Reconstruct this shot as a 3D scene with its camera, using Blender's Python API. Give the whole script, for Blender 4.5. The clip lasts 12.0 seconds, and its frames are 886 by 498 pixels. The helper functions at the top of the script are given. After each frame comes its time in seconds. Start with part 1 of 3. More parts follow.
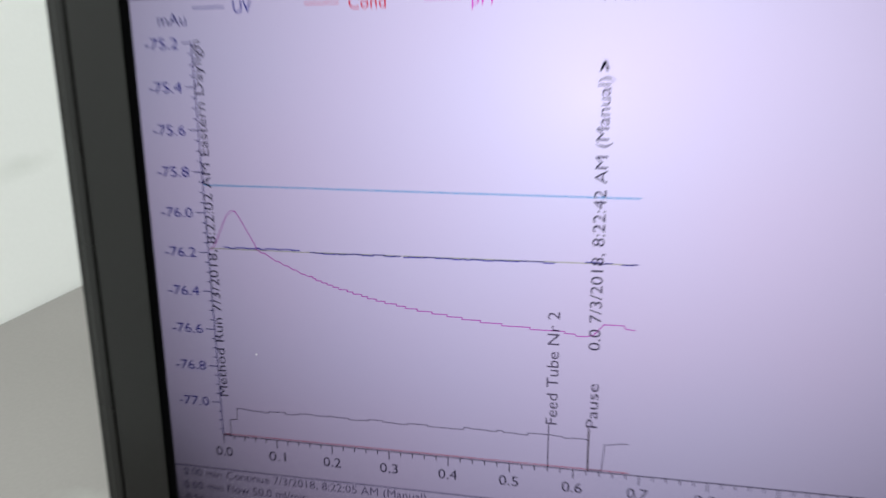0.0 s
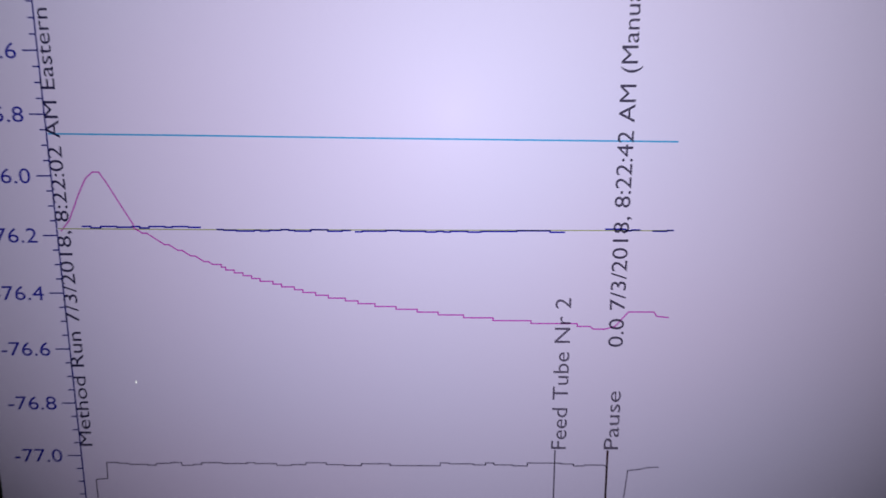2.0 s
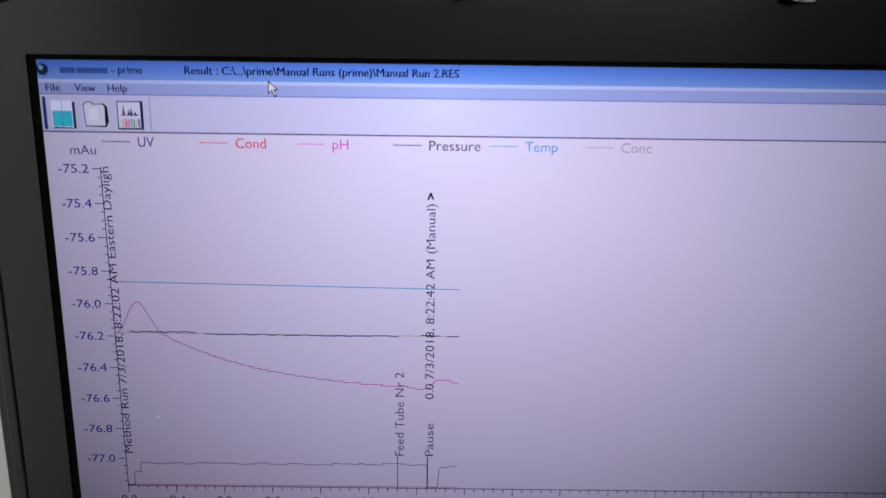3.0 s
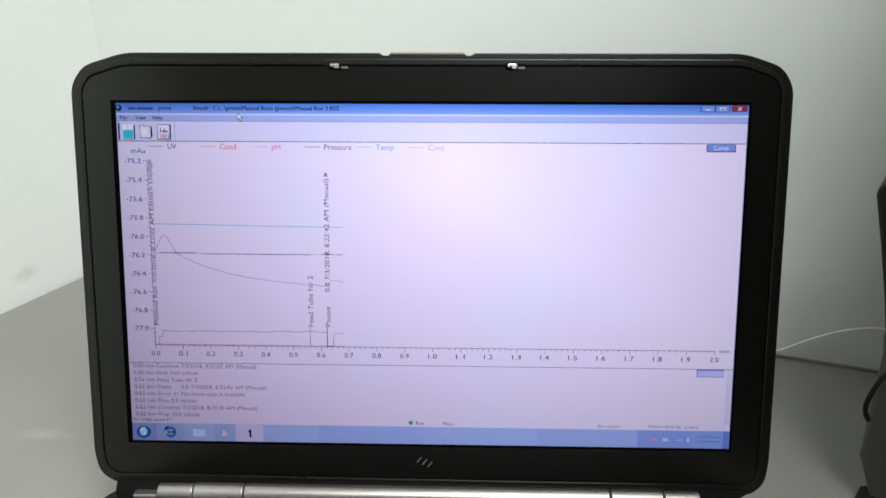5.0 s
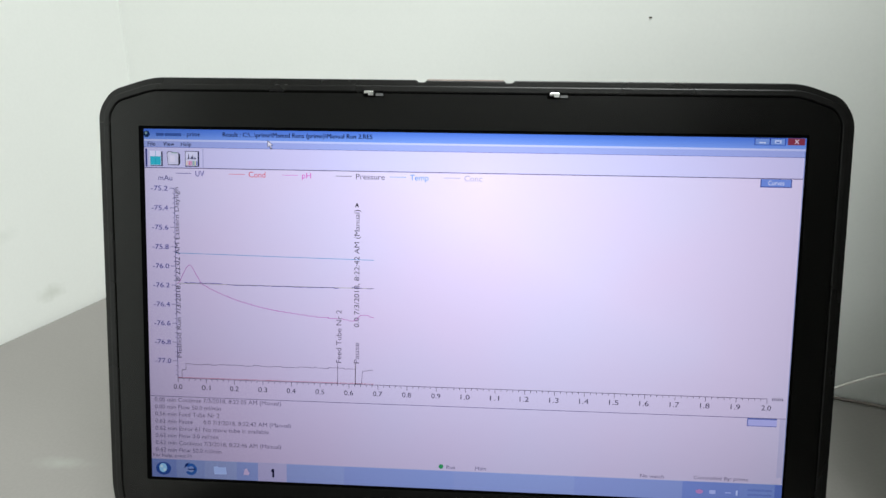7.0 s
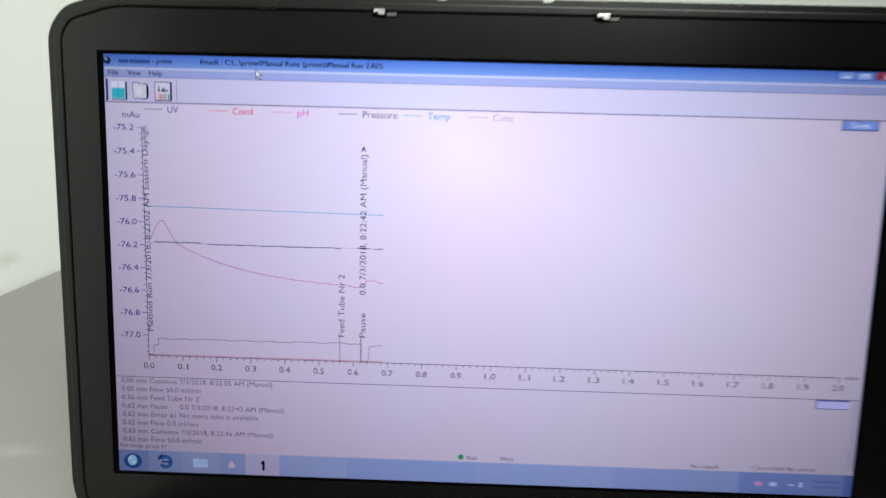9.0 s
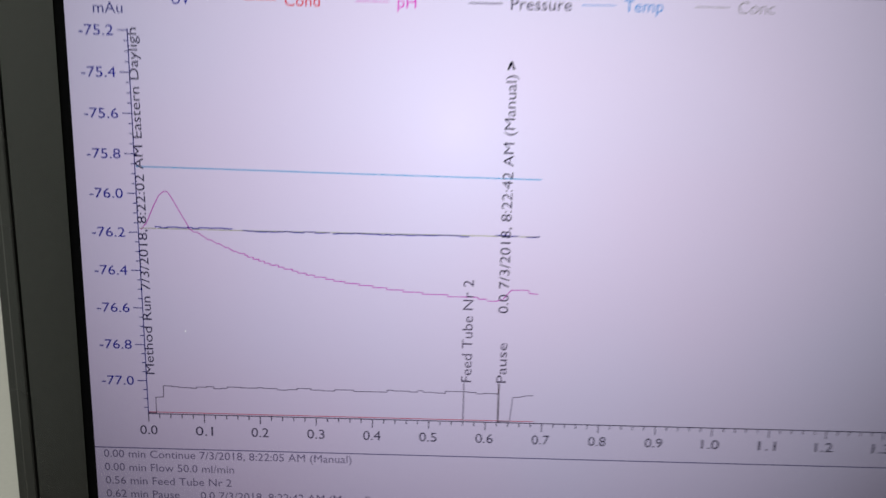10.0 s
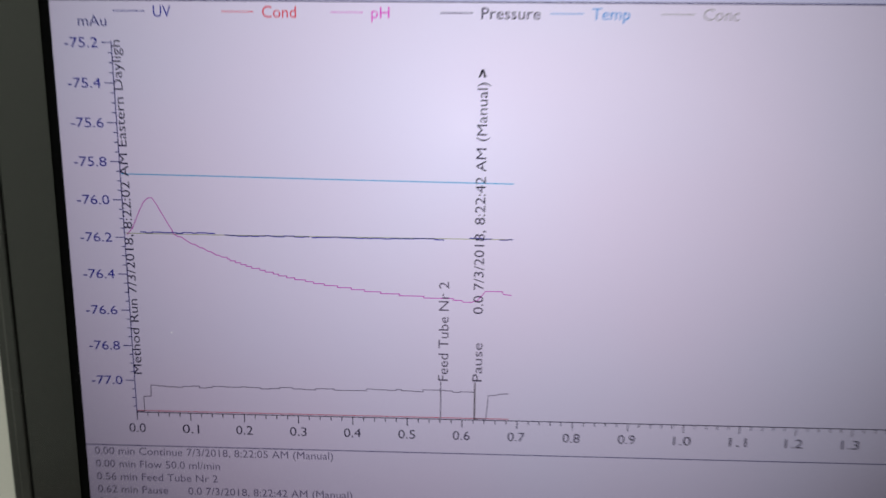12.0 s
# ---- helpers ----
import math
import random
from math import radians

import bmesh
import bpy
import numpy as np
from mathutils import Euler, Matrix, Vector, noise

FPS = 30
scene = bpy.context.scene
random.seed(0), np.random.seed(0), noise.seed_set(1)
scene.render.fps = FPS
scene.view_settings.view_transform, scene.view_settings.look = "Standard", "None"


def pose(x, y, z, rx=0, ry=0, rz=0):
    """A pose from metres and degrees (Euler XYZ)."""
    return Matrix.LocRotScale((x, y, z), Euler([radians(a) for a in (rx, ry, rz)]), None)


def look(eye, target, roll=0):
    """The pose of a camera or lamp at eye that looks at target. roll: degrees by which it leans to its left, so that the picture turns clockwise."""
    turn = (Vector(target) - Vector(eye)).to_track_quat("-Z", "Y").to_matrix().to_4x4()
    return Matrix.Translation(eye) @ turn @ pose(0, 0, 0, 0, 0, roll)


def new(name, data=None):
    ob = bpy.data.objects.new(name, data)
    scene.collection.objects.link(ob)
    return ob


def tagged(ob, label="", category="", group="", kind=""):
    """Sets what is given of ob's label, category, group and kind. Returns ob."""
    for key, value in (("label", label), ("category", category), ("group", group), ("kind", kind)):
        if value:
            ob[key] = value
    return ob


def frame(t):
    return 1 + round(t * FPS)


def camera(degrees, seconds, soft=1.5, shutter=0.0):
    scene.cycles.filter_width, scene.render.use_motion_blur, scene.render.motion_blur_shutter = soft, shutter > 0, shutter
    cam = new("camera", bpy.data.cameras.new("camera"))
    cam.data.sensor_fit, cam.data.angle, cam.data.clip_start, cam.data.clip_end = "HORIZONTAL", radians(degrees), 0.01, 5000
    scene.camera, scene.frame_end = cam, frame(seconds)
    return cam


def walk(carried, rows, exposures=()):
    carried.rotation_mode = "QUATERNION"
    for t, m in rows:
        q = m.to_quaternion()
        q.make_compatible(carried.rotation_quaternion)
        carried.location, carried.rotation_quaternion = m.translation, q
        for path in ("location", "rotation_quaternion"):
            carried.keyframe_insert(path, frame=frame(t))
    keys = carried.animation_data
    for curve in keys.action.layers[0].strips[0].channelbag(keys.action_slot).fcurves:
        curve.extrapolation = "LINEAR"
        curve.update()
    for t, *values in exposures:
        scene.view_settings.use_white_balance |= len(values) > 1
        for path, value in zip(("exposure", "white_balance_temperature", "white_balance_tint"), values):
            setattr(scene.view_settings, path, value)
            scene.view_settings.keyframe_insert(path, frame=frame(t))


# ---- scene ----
cam = camera(65.69, 12.0, soft=1.5, shutter=0.4)
PATH = [
    (0, (-0.05864, -0.11869, 0.23489), (-0.16011, 0.32112, 0.01979), -3.58),
    (0.2, (-0.06984, -0.09405, 0.22021), (-0.16965, 0.34543, 0.00366), -4.72),
    (0.3, (-0.08091, -0.09001, 0.21965), (-0.15369, 0.34710, -0.01195), -4.00),
    (0.5, (-0.08929, -0.08202, 0.21109), (-0.12627, 0.36711, -0.00550), -1.83),
    (1, (-0.08878, -0.07162, 0.20727), (-0.11040, 0.38297, 0.00019), -1.38),
    (1.5, (-0.08935, -0.07647, 0.20559), (-0.09724, 0.37839, -0.00187), -0.28),
    (2, (-0.08494, -0.08416, 0.20847), (-0.09189, 0.37068, 0.00093), -0.21),
    (2.2, (-0.08368, -0.09644, 0.21965), (-0.07830, 0.35894, 0.01325), 0.35),
    (2.5, (-0.06769, -0.12029, 0.23775), (-0.07265, 0.33239, 0.02548), 0.25),
    (2.7, (-0.06356, -0.13443, 0.25730), (-0.06346, 0.31591, 0.04005), 0.86),
    (3, (-0.05284, -0.15714, 0.27843), (-0.05088, 0.29510, 0.06518), 0.80),
    (3.2, (-0.05182, -0.17011, 0.28487), (-0.04263, 0.28069, 0.06879), 1.12),
    (4.8, (0.01328, -0.32905, 0.29701), (0.00365, 0.13735, 0.11708), 0.15),
    (5, (0.01740, -0.32847, 0.29897), (0.00598, 0.13945, 0.12314), -0.00),
    (5.5, (0.01110, -0.31114, 0.30596), (-0.00731, 0.15941, 0.13789), -0.35),
    (6, (0.01359, -0.30808, 0.30745), (-0.00907, 0.16087, 0.13548), -0.28),
    (6.5, (0.00657, -0.30660, 0.31116), (-0.01404, 0.16178, 0.13740), 0.27),
    (6.7, (0.00992, -0.30731, 0.30198), (-0.01821, 0.16394, 0.13725), 0.24),
    (8.3, (0.00800, -0.31360, 0.30570), (-0.01085, 0.15675, 0.13714), 0.96),
    (8.5, (0.00688, -0.30728, 0.29874), (-0.00930, 0.16289, 0.12937), 1.00),
    (8.7, (0.00342, -0.29394, 0.28945), (-0.01199, 0.17591, 0.11916), 0.95),
    (9, (-0.01351, -0.25972, 0.27421), (-0.02396, 0.20602, 0.09263), 1.22),
    (9.2, (-0.02610, -0.23147, 0.26622), (-0.04233, 0.23210, 0.07955), 1.10),
    (9.5, (-0.04458, -0.19406, 0.25539), (-0.06212, 0.26815, 0.06550), 0.78),
    (9.8, (-0.05929, -0.16020, 0.23790), (-0.07510, 0.30392, 0.05258), 0.57),
    (10, (-0.06981, -0.14375, 0.23065), (-0.07692, 0.31565, 0.03342), 0.94),
    (10.2, (-0.07496, -0.13376, 0.22198), (-0.08115, 0.32485, 0.02290), 0.73),
    (10.5, (-0.07592, -0.12597, 0.21944), (-0.08119, 0.33073, 0.01599), 0.67),
    (11, (-0.07265, -0.12497, 0.22220), (-0.07755, 0.32997, 0.01482), 0.65),
    (11.5, (-0.07167, -0.12536, 0.22453), (-0.07396, 0.33064, 0.01944), 0.66),
    (11.7, (-0.07284, -0.12662, 0.22526), (-0.07254, 0.32935, 0.02008), 0.64),
    (12, (-0.06029, -0.14762, 0.23450), (-0.07476, 0.31045, 0.03461), 0.25),
]
walk(cam, [(t, look(eye, target, roll)) for t, eye, target, roll in PATH],
     [(0, -0.10, 6200, 12), (1.0, -0.02, 6350, 9), (1.5, -0.14, 6250, 11), (2.7, -0.24, 6200, 12), (3.2, -0.28, 6150, 15), (4.8, -0.05, 6250, 10), (6.7, -0.04, 6250, 10), (8.5, -0.02, 6450, 7), (9.2, -0.05, 6450, 8), (10.0, -0.12, 6600, 6), (10.8, -0.19, 6650, 3), (12.0, -0.24, 6700, 3)])

# ---- room frame and light ----
TILT = radians(13.5)              # how far the laptop lid leans back
SCREEN_W, SCREEN_H, SCREEN_FOOT = 344.2, 193.5, 0.055
TURN = radians(-19)               # the room's walls against the laptop
CORNER = Vector((-0.3807, 0.4428, 0.0))
ALONG = Vector((math.cos(TURN), math.sin(TURN), 0))
INTO = Vector((-math.sin(TURN), math.cos(TURN), 0))
FLOOR_Z, CEILING_Z = -0.75, 1.95
# Unseen far walls, at distances set to tune the bezel's reflections.
ROOM_A, ROOM_B = 5.6, 5.4


def room(a, b, z):
    """a along the back wall from the corner, b out of the back wall, z over the bench."""
    return CORNER + ALONG * a - INTO * b + Vector((0, 0, z))


world = bpy.data.worlds.new("room_world")
scene.world = world
world.use_nodes = True
world.node_tree.nodes["Background"].inputs["Color"].default_value = (0.8, 0.86, 0.9, 1)
world.node_tree.nodes["Background"].inputs["Strength"].default_value = 0.03


def area_lamp(name, place, target, size_x, size_y, power, colour):
    data = bpy.data.lights.new(name, "AREA")
    data.shape, data.size, data.size_y = "RECTANGLE", size_x, size_y
    data.energy, data.color = power, colour
    ob = new(name, data)
    ob.matrix_world = look(place, target)
    return ob


BACKLIGHT, BACKLIGHT_SPREAD = 0.0620, radians(92)   # the display's own light, strongest straight out of it
# Assumed ceiling light, out of view; place and size tuned to the walls' brightness.
LAMP_A, LAMP_B, LAMP_S = 1.7, 1.5, 0.95
area_lamp("assumed_lamp_light", room(LAMP_A, LAMP_B, CEILING_Z - 0.06), room(LAMP_A, LAMP_B + 0.001, 0), 2 * LAMP_S, 2 * LAMP_S, 111, (0.98, 1.0, 0.95))


# ---- materials ----
def srgb(r, g, b):
    def lin(c):
        c /= 255
        return c / 12.92 if c <= 0.04045 else ((c + 0.055) / 1.055) ** 2.4
    return (lin(r), lin(g), lin(b), 1)


def surface(name, dark, light, rough=0.6, metal=0.0, grain=200.0, broad=6.0, bump=0.1, bump_size=0.001, rough_var=0.1, specular=0.5):
    """A plain surface with fine grain, broad blotches and slight relief."""
    mat = bpy.data.materials.new(name)
    mat.use_nodes = True
    nodes, links = mat.node_tree.nodes, mat.node_tree.links
    shader = nodes["Principled BSDF"]
    shader.inputs["Metallic"].default_value = metal
    shader.inputs["Specular IOR Level"].default_value = specular
    where = nodes.new("ShaderNodeTexCoord")
    fine, wide = nodes.new("ShaderNodeTexNoise"), nodes.new("ShaderNodeTexNoise")
    fine.inputs["Scale"].default_value, fine.inputs["Detail"].default_value = grain, 4
    wide.inputs["Scale"].default_value, wide.inputs["Detail"].default_value = broad, 5
    for n in (fine, wide):
        links.new(where.outputs["Object"], n.inputs["Vector"])
    both = nodes.new("ShaderNodeMath")
    both.operation = "MULTIPLY_ADD"
    both.inputs[1].default_value = 0.35
    links.new(fine.outputs["Fac"], both.inputs[0])
    scaled = nodes.new("ShaderNodeMath")
    scaled.operation = "MULTIPLY"
    scaled.inputs[1].default_value = 0.65
    links.new(wide.outputs["Fac"], scaled.inputs[0])
    links.new(scaled.outputs[0], both.inputs[2])
    ramp = nodes.new("ShaderNodeValToRGB")
    ramp.color_ramp.elements[0].position, ramp.color_ramp.elements[1].position = 0.3, 0.7
    ramp.color_ramp.elements[0].color, ramp.color_ramp.elements[1].color = (*dark, 1), (*light, 1)
    links.new(both.outputs[0], ramp.inputs["Fac"])
    links.new(ramp.outputs["Color"], shader.inputs["Base Color"])
    span = nodes.new("ShaderNodeMapRange")
    span.inputs["To Min"].default_value = max(0.02, rough - rough_var)
    span.inputs["To Max"].default_value = min(1.0, rough + rough_var)
    links.new(wide.outputs["Fac"], span.inputs["Value"])
    links.new(span.outputs["Result"], shader.inputs["Roughness"])
    relief = nodes.new("ShaderNodeBump")
    relief.inputs["Strength"].default_value, relief.inputs["Distance"].default_value = bump, bump_size
    links.new(fine.outputs["Fac"], relief.inputs["Height"])
    links.new(relief.outputs["Normal"], shader.inputs["Normal"])
    return mat


def glow(name, colour):
    """A small bright mark of the display that gives off its own light."""
    mat = bpy.data.materials.new(name)
    mat.use_nodes = True
    shader = mat.node_tree.nodes["Principled BSDF"]
    shader.inputs["Base Color"].default_value = (0.004, 0.004, 0.005, 1)
    shader.inputs["Roughness"].default_value = 0.5
    shader.inputs["Specular IOR Level"].default_value = 0.15
    shader.inputs["Emission Strength"].default_value = 0.85
    shader.inputs["Emission Color"].default_value = colour
    return mat


def colour_filter(name, colour, coat=0.0, tint_fall=False):
    """A clear coloured layer of the display before its backlight; coat: the matt gloss of its front; the last switch:
    random tint, with off-angle dimming painted in, darkest at the lower left.
    """
    mat = bpy.data.materials.new(name)
    mat.use_nodes = True
    nodes, links = mat.node_tree.nodes, mat.node_tree.links
    nodes.remove(nodes["Principled BSDF"])
    clear = nodes.new("ShaderNodeBsdfTransparent")
    clear.inputs["Color"].default_value = colour
    out = nodes["Material Output"]
    if tint_fall:
        where, tint, hue, mix = nodes.new("ShaderNodeTexCoord"), nodes.new("ShaderNodeTexNoise"), nodes.new("ShaderNodeValToRGB"), nodes.new("ShaderNodeMix")
        tint.inputs["Scale"].default_value, tint.inputs["Detail"].default_value = 9.0, 2
        links.new(where.outputs["Object"], tint.inputs["Vector"])
        hue.color_ramp.elements[0].position, hue.color_ramp.elements[1].position = 0.35, 0.65
        hue.color_ramp.elements[0].color, hue.color_ramp.elements[1].color = (1.0, 0.94, 0.96, 1), (0.95, 0.98, 1.0, 1)
        links.new(tint.outputs["Fac"], hue.inputs["Fac"])
        mix.data_type, mix.blend_type = "RGBA", "MULTIPLY"
        mix.inputs["Factor"].default_value = 1.0
        mix.inputs["A"].default_value = colour
        links.new(hue.outputs["Color"], mix.inputs["B"])
        # Off-angle dimming painted into the colour: darker towards the lower left.
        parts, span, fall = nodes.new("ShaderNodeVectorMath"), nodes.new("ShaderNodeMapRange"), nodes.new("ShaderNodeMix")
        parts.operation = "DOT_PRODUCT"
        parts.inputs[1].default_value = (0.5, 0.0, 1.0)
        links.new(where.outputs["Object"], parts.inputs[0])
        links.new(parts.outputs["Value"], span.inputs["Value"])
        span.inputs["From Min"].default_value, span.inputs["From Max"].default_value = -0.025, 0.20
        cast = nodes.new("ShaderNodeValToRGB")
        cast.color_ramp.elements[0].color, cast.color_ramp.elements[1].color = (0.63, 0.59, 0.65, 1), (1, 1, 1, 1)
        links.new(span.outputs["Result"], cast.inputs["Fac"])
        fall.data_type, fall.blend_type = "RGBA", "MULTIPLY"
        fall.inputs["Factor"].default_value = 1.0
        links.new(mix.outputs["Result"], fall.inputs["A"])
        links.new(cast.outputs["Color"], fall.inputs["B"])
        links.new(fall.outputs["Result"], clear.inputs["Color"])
    if coat:
        gloss, join = nodes.new("ShaderNodeBsdfGlossy"), nodes.new("ShaderNodeMixShader")
        gloss.inputs["Roughness"].default_value = 0.45
        join.inputs["Fac"].default_value = coat
        links.new(clear.outputs[0], join.inputs[1])
        links.new(gloss.outputs[0], join.inputs[2])
        links.new(join.outputs[0], out.inputs["Surface"])
    else:
        links.new(clear.outputs[0], out.inputs["Surface"])
    return mat


WALL = surface("wall_paint", (0.76, 0.775, 0.745), (0.80, 0.815, 0.785), 0.75, grain=350, broad=3.5, bump=0.08, bump_size=0.0006)
CEIL = surface("ceiling_paint", (0.72, 0.73, 0.70), (0.80, 0.80, 0.78), 0.85, grain=120, broad=2)
# Floor is unseen; kept dark to cut bounced light and the bezel's reflections.
FLOOR = surface("floor_dark_grey", (0.10, 0.10, 0.095), (0.15, 0.145, 0.14), 0.5, grain=80, broad=2)
BENCH = surface("bench_laminate", (0.238, 0.226, 0.214), (0.278, 0.264, 0.25), 0.55, grain=420, broad=5, bump=0.05, bump_size=0.0004)
JOINT = surface("joint_shade", (0.19, 0.165, 0.148), (0.25, 0.22, 0.20), 0.7, grain=300, broad=14)
SHELL = surface("lid_magnesium", (0.0022, 0.002, 0.0017), (0.0034, 0.0031, 0.0027), 0.28, grain=900, broad=14, bump=0.08, bump_size=0.0003, rough_var=0.04, specular=0.5)
BEZEL = surface("bezel_plastic", (0.0010, 0.0009, 0.0007), (0.0015, 0.0014, 0.0011), 0.22, grain=1600, broad=10, bump=0.05, bump_size=0.0002, rough_var=0.03, specular=0.5)
GASKET = surface("black_rubber", (0.0006, 0.0006, 0.0006), (0.0012, 0.0012, 0.0012), 0.8, grain=900, broad=20, specular=0.03)
PANEL = surface("panel_black", (0.0004, 0.0004, 0.0006), (0.0008, 0.0008, 0.001), 0.5, grain=400, broad=10, specular=0.03)
SILVER = surface("brushed_hinge_metal", (0.33, 0.30, 0.29), (0.41, 0.38, 0.365), 0.34, 0.9, grain=700, broad=20, bump=0.05, bump_size=0.0002)
CHROME = surface("latch_steel", (0.72, 0.72, 0.70), (0.82, 0.82, 0.80), 0.25, 1.0, grain=600, broad=30)
BUTTON = surface("latch_button_plastic", (0.30, 0.24, 0.22), (0.38, 0.31, 0.28), 0.4, grain=600, broad=30)
DECK = surface("deck_plastic", (0.004, 0.004, 0.004), (0.007, 0.007, 0.0065), 0.45, grain=900, broad=12, specular=0.22)
KEYCAP = surface("keycap_plastic", (0.008, 0.008, 0.008), (0.013, 0.013, 0.013), 0.45, grain=900, broad=30)
HOUSING = surface("instrument_grey", (0.045, 0.044, 0.042), (0.06, 0.058, 0.055), 0.5, grain=600, broad=9)
HOUSING_DARK = surface("instrument_dark", (0.010, 0.0095, 0.009), (0.016, 0.015, 0.0145), 0.55, grain=600, broad=9, specular=0.3)
CORD_WHITE = surface("white_cord", (0.66, 0.60, 0.56), (0.90, 0.88, 0.86), 0.6, grain=380, broad=60, bump=0.8, bump_size=0.001)
CORD_BLACK = surface("black_cable", (0.004, 0.0035, 0.003), (0.007, 0.006, 0.0055), 0.55, grain=400, broad=30, specular=0.2)
LOGO = surface("logo_grey", (0.10, 0.10, 0.10), (0.14, 0.14, 0.14), 0.35, grain=600, broad=30)
SPECK = surface("dark_speck", (0.05, 0.04, 0.03), (0.09, 0.07, 0.05), 0.8)
FIXTURE = surface("fixture_white", (0.75, 0.75, 0.74), (0.82, 0.82, 0.80), 0.5)


def stain(mat, centre, radius, stretch, tone):
    """A soft smudge with a shape of its own at one place of a surface."""
    nodes, links = mat.node_tree.nodes, mat.node_tree.links
    shader = nodes["Principled BSDF"]
    source = shader.inputs["Base Color"].links[0].from_socket
    where, shift, size = nodes.new("ShaderNodeTexCoord"), nodes.new("ShaderNodeVectorMath"), nodes.new("ShaderNodeVectorMath")
    shift.operation, size.operation = "SUBTRACT", "MULTIPLY"
    shift.inputs[1].default_value = centre
    size.inputs[1].default_value = [1 / (radius * k) for k in stretch]
    links.new(where.outputs["Object"], shift.inputs[0])
    links.new(shift.outputs[0], size.inputs[0])
    far, wobble, total, mask, mix = nodes.new("ShaderNodeVectorMath"), nodes.new("ShaderNodeTexNoise"), nodes.new("ShaderNodeMath"), nodes.new("ShaderNodeMapRange"), nodes.new("ShaderNodeMix")
    far.operation, total.operation = "LENGTH", "ADD"
    wobble.inputs["Scale"].default_value = 1.6 / radius
    links.new(where.outputs["Object"], wobble.inputs["Vector"])
    links.new(size.outputs[0], far.inputs[0])
    links.new(far.outputs["Value"], total.inputs[0])
    links.new(wobble.outputs["Fac"], total.inputs[1])
    mask.inputs["From Min"].default_value, mask.inputs["From Max"].default_value = 0.5, 1.5
    mask.inputs["To Min"].default_value, mask.inputs["To Max"].default_value = 0.8, 0.0
    links.new(total.outputs[0], mask.inputs["Value"])
    mix.data_type = "RGBA"
    links.new(mask.outputs["Result"], mix.inputs["Factor"])
    links.new(source, mix.inputs["A"])
    mix.inputs["B"].default_value = (*tone, 1)
    links.new(mix.outputs["Result"], shader.inputs["Base Color"])


stain(WALL, room(0, 0.14, 0.028), 0.014, (1, 1.4, 0.7), (0.60, 0.62, 0.57))
stain(WALL, room(0, 0.19, 0.10), 0.02, (1, 1.6, 0.5), (0.68, 0.70, 0.66))
stain(BENCH, (-0.280, 0.080, 0), 0.016, (1.6, 0.5, 1), (0.33, 0.33, 0.31))
stain(BENCH, (-0.31, 0.02, 0), 0.02, (1, 0.7, 1), (0.19, 0.19, 0.18))


# ---- mesh helpers ----
def mesh_object(name, bm, material, bevel=0.0, segments=2, smooth=False):
    bmesh.ops.recalc_face_normals(bm, faces=bm.faces)
    data = bpy.data.meshes.new(name)
    bm.to_mesh(data)
    bm.free()
    data.materials.append(material)
    if smooth:
        for p in data.polygons:
            p.use_smooth = True
    ob = new(name, data)
    if bevel:
        m = ob.modifiers.new("edge", "BEVEL")
        m.width, m.segments, m.limit_method, m.angle_limit = bevel, segments, "ANGLE", radians(35)
    return ob


def part(name, bm, material, parent, label="", bevel=0.0, segments=2, smooth=False):
    ob = mesh_object(name, bm, material, bevel, segments, smooth)
    ob.parent = parent
    ob.matrix_parent_inverse = parent.matrix_world.inverted()
    return tagged(ob, label)


def thing(name, place, label, category, group="", kind=""):
    ob = new(name)
    ob.empty_display_size = 0.02
    ob.matrix_world = Matrix.Translation(place)
    return tagged(ob, label, category, group, kind)


def prism(bottom, top):
    """A solid between two closed rows of points of equal number."""
    bm = bmesh.new()
    lo, hi = [bm.verts.new(p) for p in bottom], [bm.verts.new(p) for p in top]
    n = len(lo)
    bm.faces.new(lo)
    bm.faces.new(hi)
    for i in range(n):
        bm.faces.new((lo[i], lo[(i + 1) % n], hi[(i + 1) % n], hi[i]))
    return bm


def block(at, sizes):
    """A box between two corners, through a placing function."""
    (x0, y0, z0), (x1, y1, z1) = at, sizes
    ring = ((x0, y0), (x1, y0), (x1, y1), (x0, y1))
    return ring, z0, z1


def room_box(a0, b0, z0, a1, b1, z1):
    ring, lo, hi = block((a0, b0, z0), (a1, b1, z1))
    return prism([room(a, b, lo) for a, b in ring], [room(a, b, hi) for a, b in ring])


def flat_box(x0, y0, z0, x1, y1, z1):
    ring, lo, hi = block((x0, y0, z0), (x1, y1, z1))
    return prism([(x, y, lo) for x, y in ring], [(x, y, hi) for x, y in ring])


